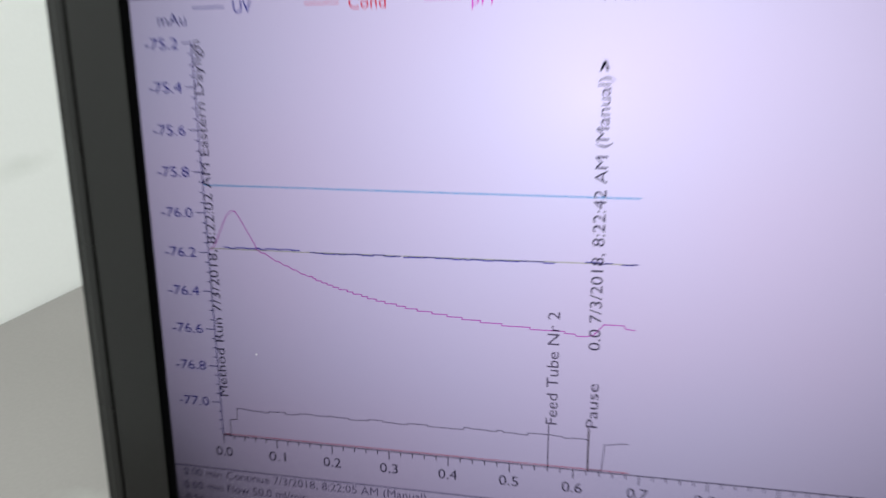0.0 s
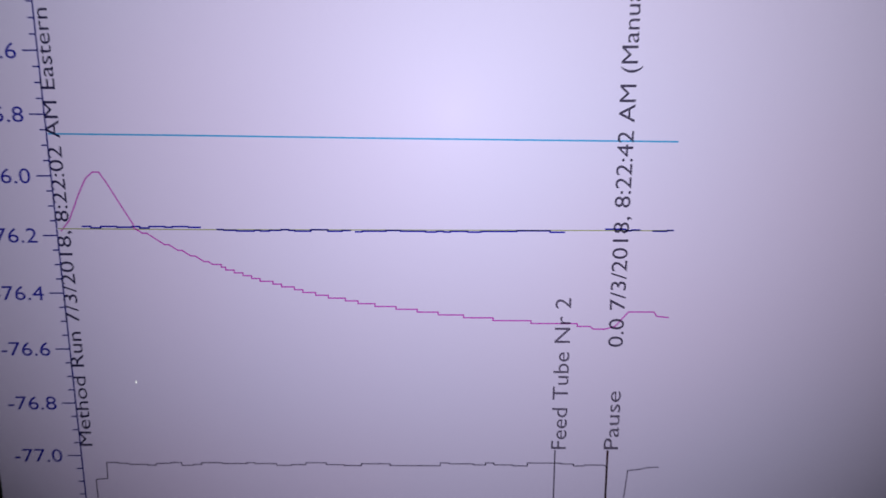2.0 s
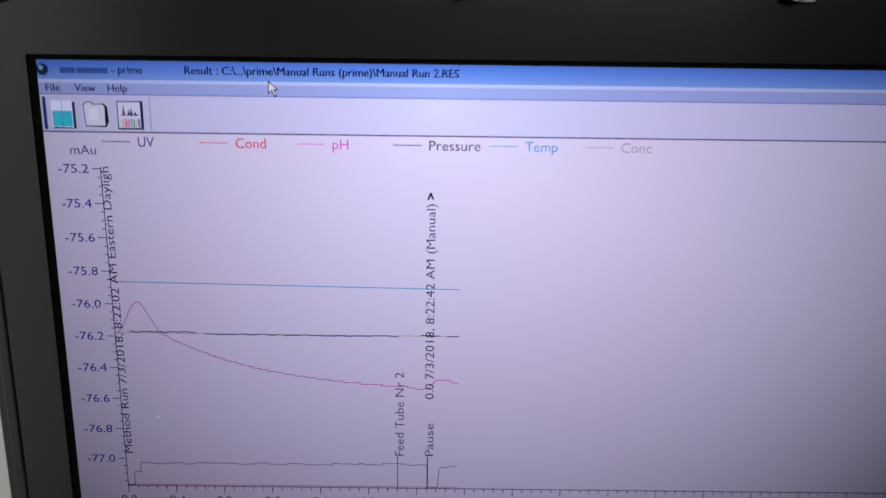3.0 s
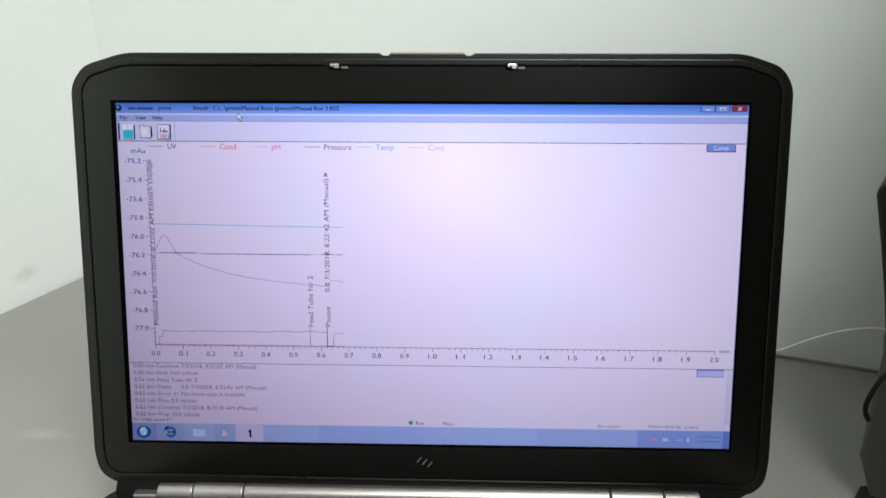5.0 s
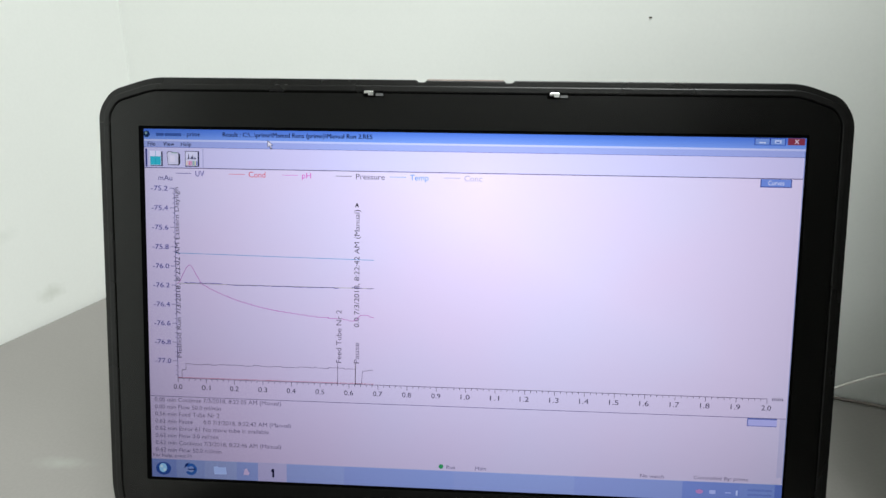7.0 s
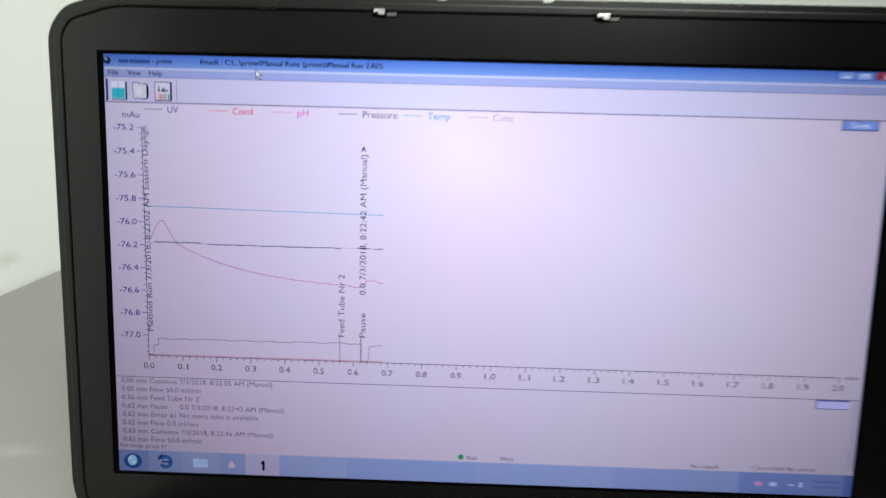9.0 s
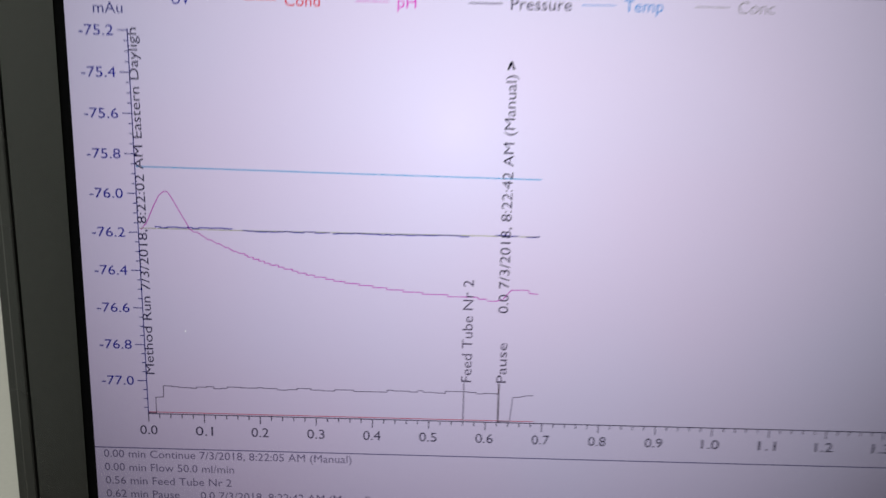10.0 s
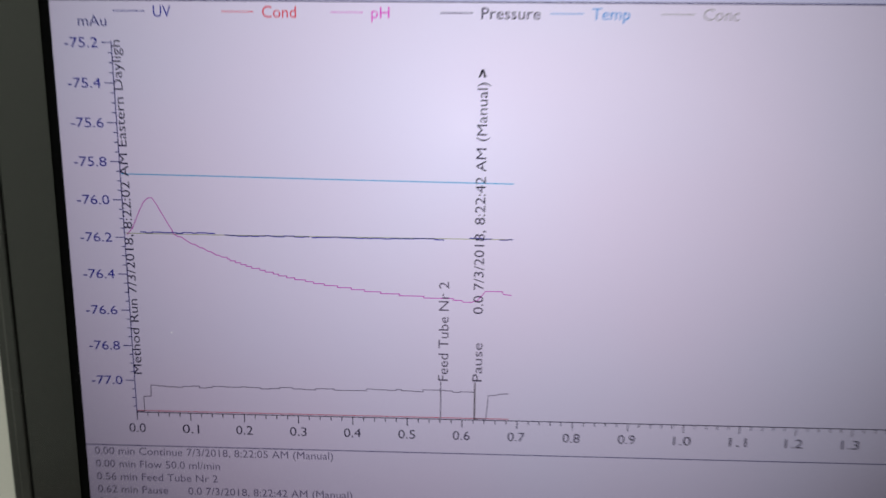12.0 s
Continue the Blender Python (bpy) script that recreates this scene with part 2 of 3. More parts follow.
def tube(points, radius, sides=12):
    """A round cord along a smooth line through the points."""
    pts = [Vector(p) for p in points]
    fine = []
    for i in range(len(pts) - 1):
        p0, p1, p2, p3 = pts[max(i - 1, 0)], pts[i], pts[i + 1], pts[min(i + 2, len(pts) - 1)]
        for k in range(10):
            t = k / 10
            fine.append(0.5 * (2 * p1 + (p2 - p0) * t + (2 * p0 - 5 * p1 + 4 * p2 - p3) * t * t + (3 * p1 - p0 - 3 * p2 + p3) * t ** 3))
    fine.append(pts[-1])
    bm, rings = bmesh.new(), []
    up = Vector((0, 0, 1))
    for i, p in enumerate(fine):
        way = (fine[min(i + 1, len(fine) - 1)] - fine[max(i - 1, 0)]).normalized()
        side = way.cross(up)
        side = side.normalized() if side.length > 1e-4 else Vector((1, 0, 0))
        over = side.cross(way)
        rings.append([bm.verts.new(p + radius * (math.cos(2 * math.pi * k / sides) * side + math.sin(2 * math.pi * k / sides) * over)) for k in range(sides)])
    for a, b in zip(rings, rings[1:]):
        for k in range(sides):
            bm.faces.new((a[k], a[(k + 1) % sides], b[(k + 1) % sides], b[k]))
    bm.faces.new(rings[0])
    bm.faces.new(rings[-1])
    return bm


# ---- the room ----
T = 0.12
tagged(mesh_object("floor", room_box(-T, -T, FLOOR_Z - 0.1, ROOM_A + T, ROOM_B + T, FLOOR_Z), FLOOR), "unseen dark grey floor under the bench", "floor", kind="structure")
tagged(mesh_object("ceiling", room_box(-T, -T, CEILING_Z, ROOM_A + T, ROOM_B + T, CEILING_Z + 0.1), CEIL), "plain white painted ceiling over the room", "ceiling", kind="structure")
tagged(mesh_object("wall_north", room_box(-T, -T, FLOOR_Z, ROOM_A + T, 0, CEILING_Z), WALL), "pale greenish-white painted wall behind the laptop", "wall", kind="structure")
tagged(mesh_object("wall_west", room_box(-T, 0, FLOOR_Z, 0, ROOM_B, CEILING_Z), WALL), "pale greenish-white painted side wall meeting the bench", "wall", kind="structure")
tagged(mesh_object("wall_east", room_box(ROOM_A, 0, FLOOR_Z, ROOM_A + T, ROOM_B, CEILING_Z), WALL), "unseen plain pale wall across the room", "wall", kind="structure")
tagged(mesh_object("wall_south", room_box(-T, ROOM_B, FLOOR_Z, ROOM_A + T, ROOM_B + T, CEILING_Z), WALL), "unseen plain pale wall behind the bench front", "wall", kind="structure")

bench = thing("bench", room(1.1, 0.36, FLOOR_Z), "grey laminate laboratory bench standing in the room corner", "bench")
part("worktop", room_box(0.002, 0.002, -0.04, 2.3, 0.72, 0), BENCH, bench, "smooth mid-grey laminate top", bevel=0.003)
for a in (0.04, 2.2):
    for b in (0.06, 0.62):
        part("leg", room_box(a, b, FLOOR_Z, a + 0.05, b + 0.05, -0.04), HOUSING, bench, bevel=0.003)
# Dark strip for the bench and wall joint, its shade put into the colour.
tagged(mesh_object("trim", room_box(0.45, 0.002, 0.0, 2.3, 0.0050, 0.0026), JOINT, bevel=0.0012), "dark strip for the bench and wall joint and the shade along it", "trim", kind="structure")

# Unseen fixture added round the assumed light.
fixture = thing("assumed_ceiling_light", room(LAMP_A, LAMP_B, CEILING_Z), "assumed white rectangular ceiling light, out of view", "lamp")
LAMP_E = LAMP_S + 0.03
for a0, b0, a1, b1 in ((-LAMP_E, -LAMP_E, LAMP_E, -LAMP_S), (-LAMP_E, LAMP_S, LAMP_E, LAMP_E), (-LAMP_E, -LAMP_S, -LAMP_S, LAMP_S), (LAMP_S, -LAMP_S, LAMP_E, LAMP_S)):
    part("frame", room_box(LAMP_A + a0, LAMP_B + b0, CEILING_Z - 0.07, LAMP_A + a1, LAMP_B + b1, CEILING_Z), FIXTURE, fixture, bevel=0.003)
part("backing", room_box(LAMP_A - LAMP_S, LAMP_B - LAMP_S, CEILING_Z - 0.02, LAMP_A + LAMP_S, LAMP_B + LAMP_S, CEILING_Z), FIXTURE, fixture)


# ---- the laptop ----
def lid(u, v, h=0.0):
    """A place on the lid: u and v in millimetres right of and below the display's upper left corner, h out of it."""
    s = (SCREEN_H - v) / 1000
    up = Vector((0, math.sin(TILT), math.cos(TILT)))
    out = Vector((0, -math.cos(TILT), math.sin(TILT)))
    return Vector(((u - SCREEN_W / 2) / 1000, 0, SCREEN_FOOT)) + up * s + out * (h / 1000)


def lid_prism(ring, h0, h1):
    return prism([lid(u, v, h0) for u, v in ring], [lid(u, v, h1) for u, v in ring])


def lid_rect(u0, v0, u1, v1, h0, h1):
    return lid_prism(((u0, v0), (u1, v0), (u1, v1), (u0, v1)), h0, h1)


def rounded(points, radii, steps=5):
    """A closed row of points with its corners rounded."""
    out, n = [], len(points)
    for i, (p, r) in enumerate(zip(points, radii)):
        a, p, b = Vector(points[i - 1]), Vector(p), Vector(points[(i + 1) % n])
        if r <= 0:
            out.append(tuple(p))
            continue
        s, e = p + (a - p).normalized() * r, p + (b - p).normalized() * r
        for k in range(steps + 1):
            t = k / steps
            out.append(tuple((1 - t) ** 2 * s + 2 * t * (1 - t) * p + t * t * e))
    return out


def inset(ring, d):
    """The row of points moved inwards by d."""
    n, out = len(ring), []
    area = sum(ring[i][0] * ring[(i + 1) % n][1] - ring[(i + 1) % n][0] * ring[i][1] for i in range(n))
    sign = 1 if area > 0 else -1
    for i in range(n):
        a, p, b = Vector(ring[i - 1]), Vector(ring[i]), Vector(ring[(i + 1) % n])
        e, g = (p - a).normalized(), (b - p).normalized()
        n1, n2 = Vector((-e.y, e.x)) * sign, Vector((-g.y, g.x)) * sign
        m = n1 + n2
        out.append(tuple(p + m * (d * 2 / max(m.length_squared, 0.5) / 1.0)))
    return out


def lid_ring(outer, inner, h0, h1):
    """A flat frame between two closed rows of points, from height h0 to h1."""
    bm, n = bmesh.new(), len(outer)
    rows = [[bm.verts.new(lid(u, v, h)) for u, v in row] for row, h in ((outer, h0), (outer, h1), (inner, h1), (inner, h0))]
    for a, b in zip(rows, rows[1:] + rows[:1]):
        for i in range(n):
            bm.faces.new((a[i], a[(i + 1) % n], b[(i + 1) % n], b[i]))
    bmesh.ops.remove_doubles(bm, verts=bm.verts, dist=1e-6)
    return bm


laptop = thing("laptop", (0, -0.1, 0), "open dark grey laptop with lit display on a bench", "laptop")

LID_RING = rounded(
    [(7.0, -25.8), (-15.6, -18.8), (-22.8, -8.5), (-21.6, 202), (-18.6, 213.5), (-9.5, 219.3), (357.5, 220.8), (365.0, 215), (367.2, 203), (367.2, -8.8), (360.6, -19.0), (340.6, -25.9)],
    [7, 5, 5.8, 6, 5, 4, 4, 5, 6, 5.8, 5, 7], 7)
NOTCH = [(197.2, -25.8), (195.8, -24.6), (192.3, -24.6), (192.3, -25.5), (151.3, -25.5), (151.3, -24.6), (147.8, -24.6), (146.4, -25.8)]
part("lid_shell", lid_prism(LID_RING + NOTCH, -9.5, -0.9), SHELL, laptop, "dark grey magnesium lid shell with cut-off corners", bevel=0.0012, segments=3)
part("rim", lid_ring(inset(LID_RING, 3.3), inset(LID_RING, 6.7), -1.0, 0.9), SHELL, laptop, "raised dark rim round the lid", bevel=0.0006)
part("gasket", lid_ring(inset(LID_RING, 6.75), inset(LID_RING, 7.45), -1.0, 0.2), GASKET, laptop, "thin black rubber seal")
BEZEL_IN = inset(LID_RING, 7.5)
L_IN = 1.9
OPENING = [(min(max(u, -0.3), 344.5), min(max(v, -0.3), 193.8)) for u, v in BEZEL_IN]
part("bezel", lid_ring(BEZEL_IN, OPENING, -0.85, 1.0), BEZEL, laptop, "matt dark grey display bezel")
part("inner_frame", lid_ring(OPENING, [(min(max(u, L_IN), 343.8), min(max(v, 1.1), 192.8)) for u, v in OPENING], -0.7, 0.2), PANEL, laptop, "black border of the display panel")
part("lower_lip", lid_rect(-6, 214.2, 352, 214.9, 1.0, 1.2), SHELL, laptop)

# latch button in the notch of the upper edge, and the two hooks
part("latch_button", lid_prism(rounded([(152, -26.3), (152, -25.4), (191.6, -25.4), (191.6, -26.3)], [0.4, 0, 0, 0.4], 3), -7, -1.6), BUTTON, laptop, "brownish latch release on the upper edge", bevel=0.0004)
for u in (120.2, 214.6):
    hook = part("latch_hook", lid_rect(u, -19.6, u + 5.0, -17.9, 0.9, 3.8), CHROME, laptop, "small bright steel latch hook", bevel=0.0004)
    part("hook_tip", lid_rect(u + 2.2, -19.3, u + 5.0, -16.9, 3.4, 4.6), CHROME, hook, bevel=0.0003)
    # Black patch for the slot, with the hook's soft shadow put into it.
    part("slot_shade", lid_rect(u - 1.0, -19.8, u + 9.8, -16.6, 1.0, 1.05), PANEL, hook)
    part("catch", lid_rect(u + 5.6, -18.4, u + 9.4, -17.2, 0.9, 1.6), LOGO, hook)

# faint emblem under the display: a few slanted strokes
emblem = part("emblem", lid_prism(rounded([(158.5, 199.6), (158.5, 206.2), (164.5, 206.2), (164.5, 199.6)], [1.5] * 4, 3), 1.0, 1.08), BEZEL, laptop, "plain grey maker's emblem strokes")
for k in range(3):
    u = 166.2 + 3.1 * k
    v = 200.0 + 1.3 * k
    part("stroke", lid_prism([(u, v + 3.4), (u + 0.8, v + 3.4), (u + 3.4, v), (u + 2.6, v)], 1.0, 1.15), LOGO, emblem)
part("bar", lid_rect(180.5, 201.8, 186, 207.6, 1.0, 1.06), BEZEL, emblem)


# hinge barrel of five sleeves
def barrel(u0, u1, radius):
    bm, sides = bmesh.new(), 28
    c0, c1 = lid(u0, 224.6, -1.5), lid(u1, 224.6, -1.5)
    rows = []
    for x, r in ((c0.x, radius - 0.0005), (c0.x + 0.0004, radius), (c0.x + 0.0009, radius), (c1.x - 0.0009, radius), (c1.x - 0.0004, radius), (c1.x, radius - 0.0005)):
        rows.append([bm.verts.new((x, c0.y + r * math.cos(2 * math.pi * k / sides), c0.z + r * math.sin(2 * math.pi * k / sides))) for k in range(sides)])
    for a, b in zip(rows, rows[1:]):
        for k in range(sides):
            bm.faces.new((a[k], a[(k + 1) % sides], b[(k + 1) % sides], b[k]))
    bm.faces.new(rows[0])
    bm.faces.new(rows[-1])
    return bm


for u0, u1, r in ((15.8, 36.5, 0.0056), (37.1, 66.0, 0.0062), (66.7, 277.3, 0.0062), (278.0, 307.8, 0.0062), (308.4, 328.5, 0.0056)):
    part("hinge_sleeve", barrel(u0, u1, r), SILVER, laptop, "brushed silver hinge sleeve", smooth=True)
part("hinge_arm", lid_prism(rounded([(-8.5, 217.5), (-10.5, 227.5), (15.5, 229), (15.5, 217.5)], [1, 2, 1, 1], 3), -8, 0.2), DECK, laptop, bevel=0.0005)
part("hinge_arm", lid_prism(rounded([(328.8, 217.5), (328.8, 226.5), (347.5, 225), (358, 218)], [1, 1, 5, 1], 4), -8, 0.2), DECK, laptop, bevel=0.0005)

# base with deck, keys and touch pad
BASE_Z = 0.0225
BASE_RING = rounded([(-0.193, 0.004), (-0.193, -0.236), (0.1935, -0.236), (0.1935, 0.004)], [0.030, 0.012, 0.012, 0.034], 8)
base = part("base", prism([(x * 0.985, -0.116 + (y + 0.116) * 0.985, 0.003) for x, y in BASE_RING], [(x, y, BASE_Z) for x, y in BASE_RING]), DECK, laptop, "black laptop base with keyboard deck", bevel=0.0012)
part("deck_trim", prism([(x, y, BASE_Z + 0.0001) for x, y in inset(BASE_RING, 0.0006)], [(x, y, BASE_Z + 0.0007) for x, y in inset(BASE_RING, 0.0010)]), SILVER, base, "thin silver edge round the deck")
part("deck_plate", prism([(x, y, BASE_Z + 0.0007) for x, y in inset(BASE_RING, 0.0026)], [(x, y, BASE_Z + 0.0012) for x, y in inset(BASE_RING, 0.0029)]), DECK, base)
part("hinge_strip", flat_box(-0.158, -0.0165, BASE_Z + 0.0012, 0.158, -0.0145, BASE_Z + 0.0018), SILVER, base, "narrow silver strip in front of the hinge")
part("hinge_cover", flat_box(-0.170, -0.012, BASE_Z, -0.156, -0.003, BASE_Z + 0.004), SILVER, base, bevel=0.001)
for row in range(6):
    y = -0.040 - row * 0.0185
    count = 15 if row != 5 else 9
    for k in range(count):
        x0 = -0.140 + k * 0.0187
        x1 = x0 + 0.0165
        if row == 5 and k == 4:
            x1 = x0 + 0.0165 + 4 * 0.0187
        elif row == 5 and k > 4:
            x0, x1 = x0 + 4 * 0.0187, x1 + 4 * 0.0187
        ring = ((x0, y), (x1, y), (x1, y - 0.0155), (x0, y - 0.0155))
        top = ((x0 + 0.0015, y - 0.001), (x1 - 0.0015, y - 0.001), (x1 - 0.0015, y - 0.014), (x0 + 0.0015, y - 0.014))
        part("key", prism([(a, b, BASE_Z + 0.0012) for a, b in ring], [(a, b, BASE_Z + 0.0037) for a, b in top]), KEYCAP, base)
part("touch_pad", flat_box(-0.055, -0.225, BASE_Z + 0.0012, 0.025, -0.172, BASE_Z + 0.0016), KEYCAP, base, "matt black touch pad", bevel=0.0002)
for x in (-0.16, 0.16):
    for y in (-0.02, -0.21):
        part("foot", flat_box(x - 0.012, y - 0.006, 0, x + 0.012, y + 0.006, 0.0032), GASKET, base)

# ---- the display ----
LIT = (2.0, 1.2, 343.7, 192.7)
screen = part("screen", lid_rect(-0.25, -0.25, 344.45, 193.75, -0.8, 0.0), PANEL, laptop, "lit display showing a line chart and event list")
GLOWS = {}
WHITE = (228, 220, 252)


def colour(rgb, ground=None):
    """The display colour rgb: a filter over the ground colour, or, where it is lighter than its ground, a mark that gives light."""
    key = (rgb, ground)
    if key not in GLOWS:
        if ground:
            a, g = srgb(*rgb), srgb(*ground)
            GLOWS[key] = colour_filter("display_colour", tuple(min(1.0, x / y) for x, y in zip(a, g)))
        else:
            GLOWS[key] = glow("display_mark", srgb(*rgb))
    return GLOWS[key]


def patch(name, u0, v0, u1, v1, h, rgb, label="", ground=WHITE):
    bm = bmesh.new()
    bm.faces.new([bm.verts.new(lid(u, v, h)) for u, v in ((u0, v1), (u1, v1), (u1, v0), (u0, v0))])
    return part(name, bm, colour(rgb, ground), screen, label)


def shape(name, polys, h, rgb, label="", ground=WHITE):
    bm = bmesh.new()
    for ring in polys:
        bm.faces.new([bm.verts.new(lid(u, v, h)) for u, v in ring])
    return part(name, bm, colour(rgb, ground), screen, label)


def trace(name, points, width, h, rgb, label=""):
    """A drawn line of the chart, stroke by stroke."""
    polys = []
    for (u0, v0), (u1, v1) in zip(points, points[1:]):
        d = Vector((u1 - u0, v1 - v0))
        if d.length < 1e-6:
            continue
        e = d.normalized() * (width / 2)
        s = Vector((-e.y, e.x))
        a, b = Vector((u0, v0)) - e * 0.5, Vector((u1, v1)) + e * 0.5
        polys.append([tuple(a + s), tuple(b + s), tuple(b - s), tuple(a - s)])
    return shape(name, polys, h, rgb, label)


CAP = 0.69   # height of a capital in the built-in font


def words(text, u0, v0, u1, v1, h, rgb, up=False, name="text", label="", ground=WHITE, bold=0.0):
    """A line of writing whose capitals fill the box from (u0, v0) to (u1, v1); up: read from below upwards."""
    data = bpy.data.curves.new("writing", "FONT")
    data.body, data.size, data.resolution_u = text, 1.0, 3
    ob = bpy.data.objects.new("writing", data)
    mesh = bpy.data.meshes.new_from_object(ob)
    bpy.data.objects.remove(ob)
    bpy.data.curves.remove(data)
    xs = [p.co.x for p in mesh.vertices]
    x0, x1, y0, y1 = min(xs), max(xs), 0.0, CAP
    for p in mesh.vertices:
        s, t = (p.co.x - x0) / (x1 - x0), (p.co.y - y0) / (y1 - y0)
        u, v = (u0 + t * (u0 - u0) + (1 - t) * (u1 - u0), v1 + s * (v0 - v1)) if up else (u0 + s * (u1 - u0), v1 + t * (v0 - v1))
        p.co = lid(u, v, h)
    if bold:
        bm = bmesh.new()
        bm.from_mesh(mesh)
        out = bmesh.ops.duplicate(bm, geom=bm.faces[:] + bm.edges[:] + bm.verts[:])
        shift = lid(bold, 0, 0.004) - lid(0, 0, 0)
        bmesh.ops.translate(bm, vec=shift, verts=[g for g in out["geom"] if isinstance(g, bmesh.types.BMVert)])
        bm.to_mesh(mesh)
        bm.free()
    mesh.materials.append(colour(rgb, ground))
    ob = new(name, mesh)
    ob.parent = screen
    ob.matrix_parent_inverse = screen.matrix_world.inverted()
    return tagged(ob, label)


H1, H2, H3, H4 = 0.03, 0.06, 0.09, 0.12
L0, T0, R0, B0 = LIT
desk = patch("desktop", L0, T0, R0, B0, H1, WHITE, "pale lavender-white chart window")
# The window's white carries the painted off-angle dimming.
desk.data.materials[0] = colour_filter("display_white", (1, 1, 1, 1), coat=0.02, tint_fall=True)
middle = lid((L0 + R0) / 2, (T0 + B0) / 2, 0.015)
backlight = area_lamp("display_backlight", middle, lid((L0 + R0) / 2, (T0 + B0) / 2, 100), (R0 - L0) / 1000, (B0 - T0) / 1000, BACKLIGHT, srgb(*WHITE)[:3])
backlight.data.spread = BACKLIGHT_SPREAD
backlight.visible_camera = True
# title bar in bands, menu bar, tool bar
for k in range(6):
    f = k / 5
    patch("title_band", L0, T0 + 5.4 * k / 6, R0, T0 + 5.4 * (k + 1) / 6, H2, (84 + 40 * f, 126 + 34 * f, 222 + 16 * f))
patch("title_edge", L0, T0 + 5.4, R0, 7.6, H2, (196, 206, 252))
patch("menu_bar", L0, 7.6, R0, 10.8, H2, (164, 178, 238))
patch("tool_bar", L0, 10.8, R0, 21.5, H2, (214, 212, 252))
patch("title_bar_word", 23.3, 4.0, 24.4, 4.3, H3, (40, 66, 140), ground=(90, 135, 233))
patch("tool_bar_line", L0, 10.7, R0, 10.95, H3, (130, 134, 190))
patch("tool_bar_edge", L0, 21.4, R0, 21.8, H3, (86, 84, 128))
patch("side_edge", R0 - 0.5, 7.6, R0, 181.5, H3, (178, 188, 238))

words("File", 4.0, 7.9, 8.2, 10.0, H3, (52, 56, 100), ground=(164, 178, 238), bold=0.08)
words("View", 12.4, 7.9, 18.4, 10.0, H3, (52, 56, 100), ground=(164, 178, 238), bold=0.08)
words("Help", 22.0, 7.9, 27.6, 10.0, H3, (52, 56, 100), ground=(164, 178, 238), bold=0.08)
shape("window_icon", [[(3.6 + 1.7 * math.cos(a / 8 * math.pi), 3.9 + 1.7 * math.sin(a / 8 * math.pi)) for a in range(16)]], H3, (66, 86, 108), "small round program icon")
shape("icon_glint", [[(3.2 + 0.7 * math.cos(a / 4 * math.pi), 3.4 + 0.7 * math.sin(a / 4 * math.pi)) for a in range(8)]], H4, (110, 136, 142), ground=None)
for u0, u1 in ((8.6, 13.0), (13.4, 22.4)):
    patch("title_bar_word", u0, 3.3, u1, 4.9, H3, (52, 88, 170), ground=(90, 135, 233))
words("prime", 25.4, 2.6, 32.4, 4.8, H3, (16, 30, 90), ground=(90, 135, 233), bold=0.1)
words("Result : C:\\...\\prime\\Manual Runs (prime)\\Manual Run 2.RES", 44.6, 2.5, 124.0, 4.8, H3, (8, 14, 58), ground=(90, 135, 233), bold=0.14)
# window buttons
patch("button_edge", 318.2, 1.5, 333.6, 4.9, H3, (80, 108, 190))
patch("minimise_button", 318.6, 1.7, 325.6, 4.6, H4, (112, 142, 212), ground=None)
patch("maximise_button", 326.2, 1.7, 333.2, 4.6, H4, (112, 142, 212), ground=None)
patch("close_button", 334.6, 1.3, 343.0, 4.7, H3, (124, 40, 64), "red close button", ground=None)
patch("dash", 320.4, 3.3, 323.8, 4.0, H4 + 0.03, (196, 206, 240), ground=None)
patch("box", 328.2, 2.3, 331.4, 4.0, H4 + 0.03, (190, 202, 240), ground=None)
patch("box", 328.9, 3.0, 330.7, 3.7, H4 + 0.05, (84, 112, 190), ground=None)
shape("cross", [[(337.8, 2.0), (338.4, 2.0), (340.2, 4.0), (339.6, 4.0)], [(339.6, 2.0), (340.2, 2.0), (338.4, 4.0), (337.8, 4.0)]], H4, (214, 200, 222), ground=None)
# mouse pointer
shape("pointer_edge", [[(68.6, 6.2), (68.6, 10.2), (69.6, 9.3), (70.4, 11.0), (71.2, 10.6), (70.4, 9.0), (71.7, 8.9)]], H4 + 0.03, (26, 26, 54), "black edge of the mouse pointer")
shape("pointer", [[(68.85, 6.8), (68.85, 9.6), (69.7, 8.9), (70.5, 10.5), (70.85, 10.3), (70.1, 8.75), (71.1, 8.65)]], H4 + 0.06, (240, 236, 255), "white mouse pointer", ground=None)
# tool buttons
patch("tool_grip", 2.6, 11.6, 3.6, 21.0, H3, (58, 66, 140))
patch("tool_icon_shadow", 5.4, 13.0, 12.0, 20.7, H3, (54, 62, 96))
patch("tool_icon", 5.0, 12.7, 11.2, 20.3, H4, (206, 208, 238), ground=None)
patch("tool_icon_fill", 5.2, 15.6, 11.0, 20.1, H4 + 0.03, (66, 190, 206), "cyan lower half of the tool icon", ground=(230, 228, 250))
patch("tool_icon_line", 8.0, 12.8, 8.3, 20.2, H4 + 0.06, (150, 200, 226), ground=(230, 228, 250))
shape("tool_icon_shadow", [[(14.3, 13.9), (15.1, 12.9), (16.9, 12.9), (17.6, 13.5), (20.3, 13.3), (21.4, 14.3), (21.6, 18.6), (20.8, 20.2), (14.8, 20.0)]], H3, (30, 32, 50), "dark outline of the folder icon")
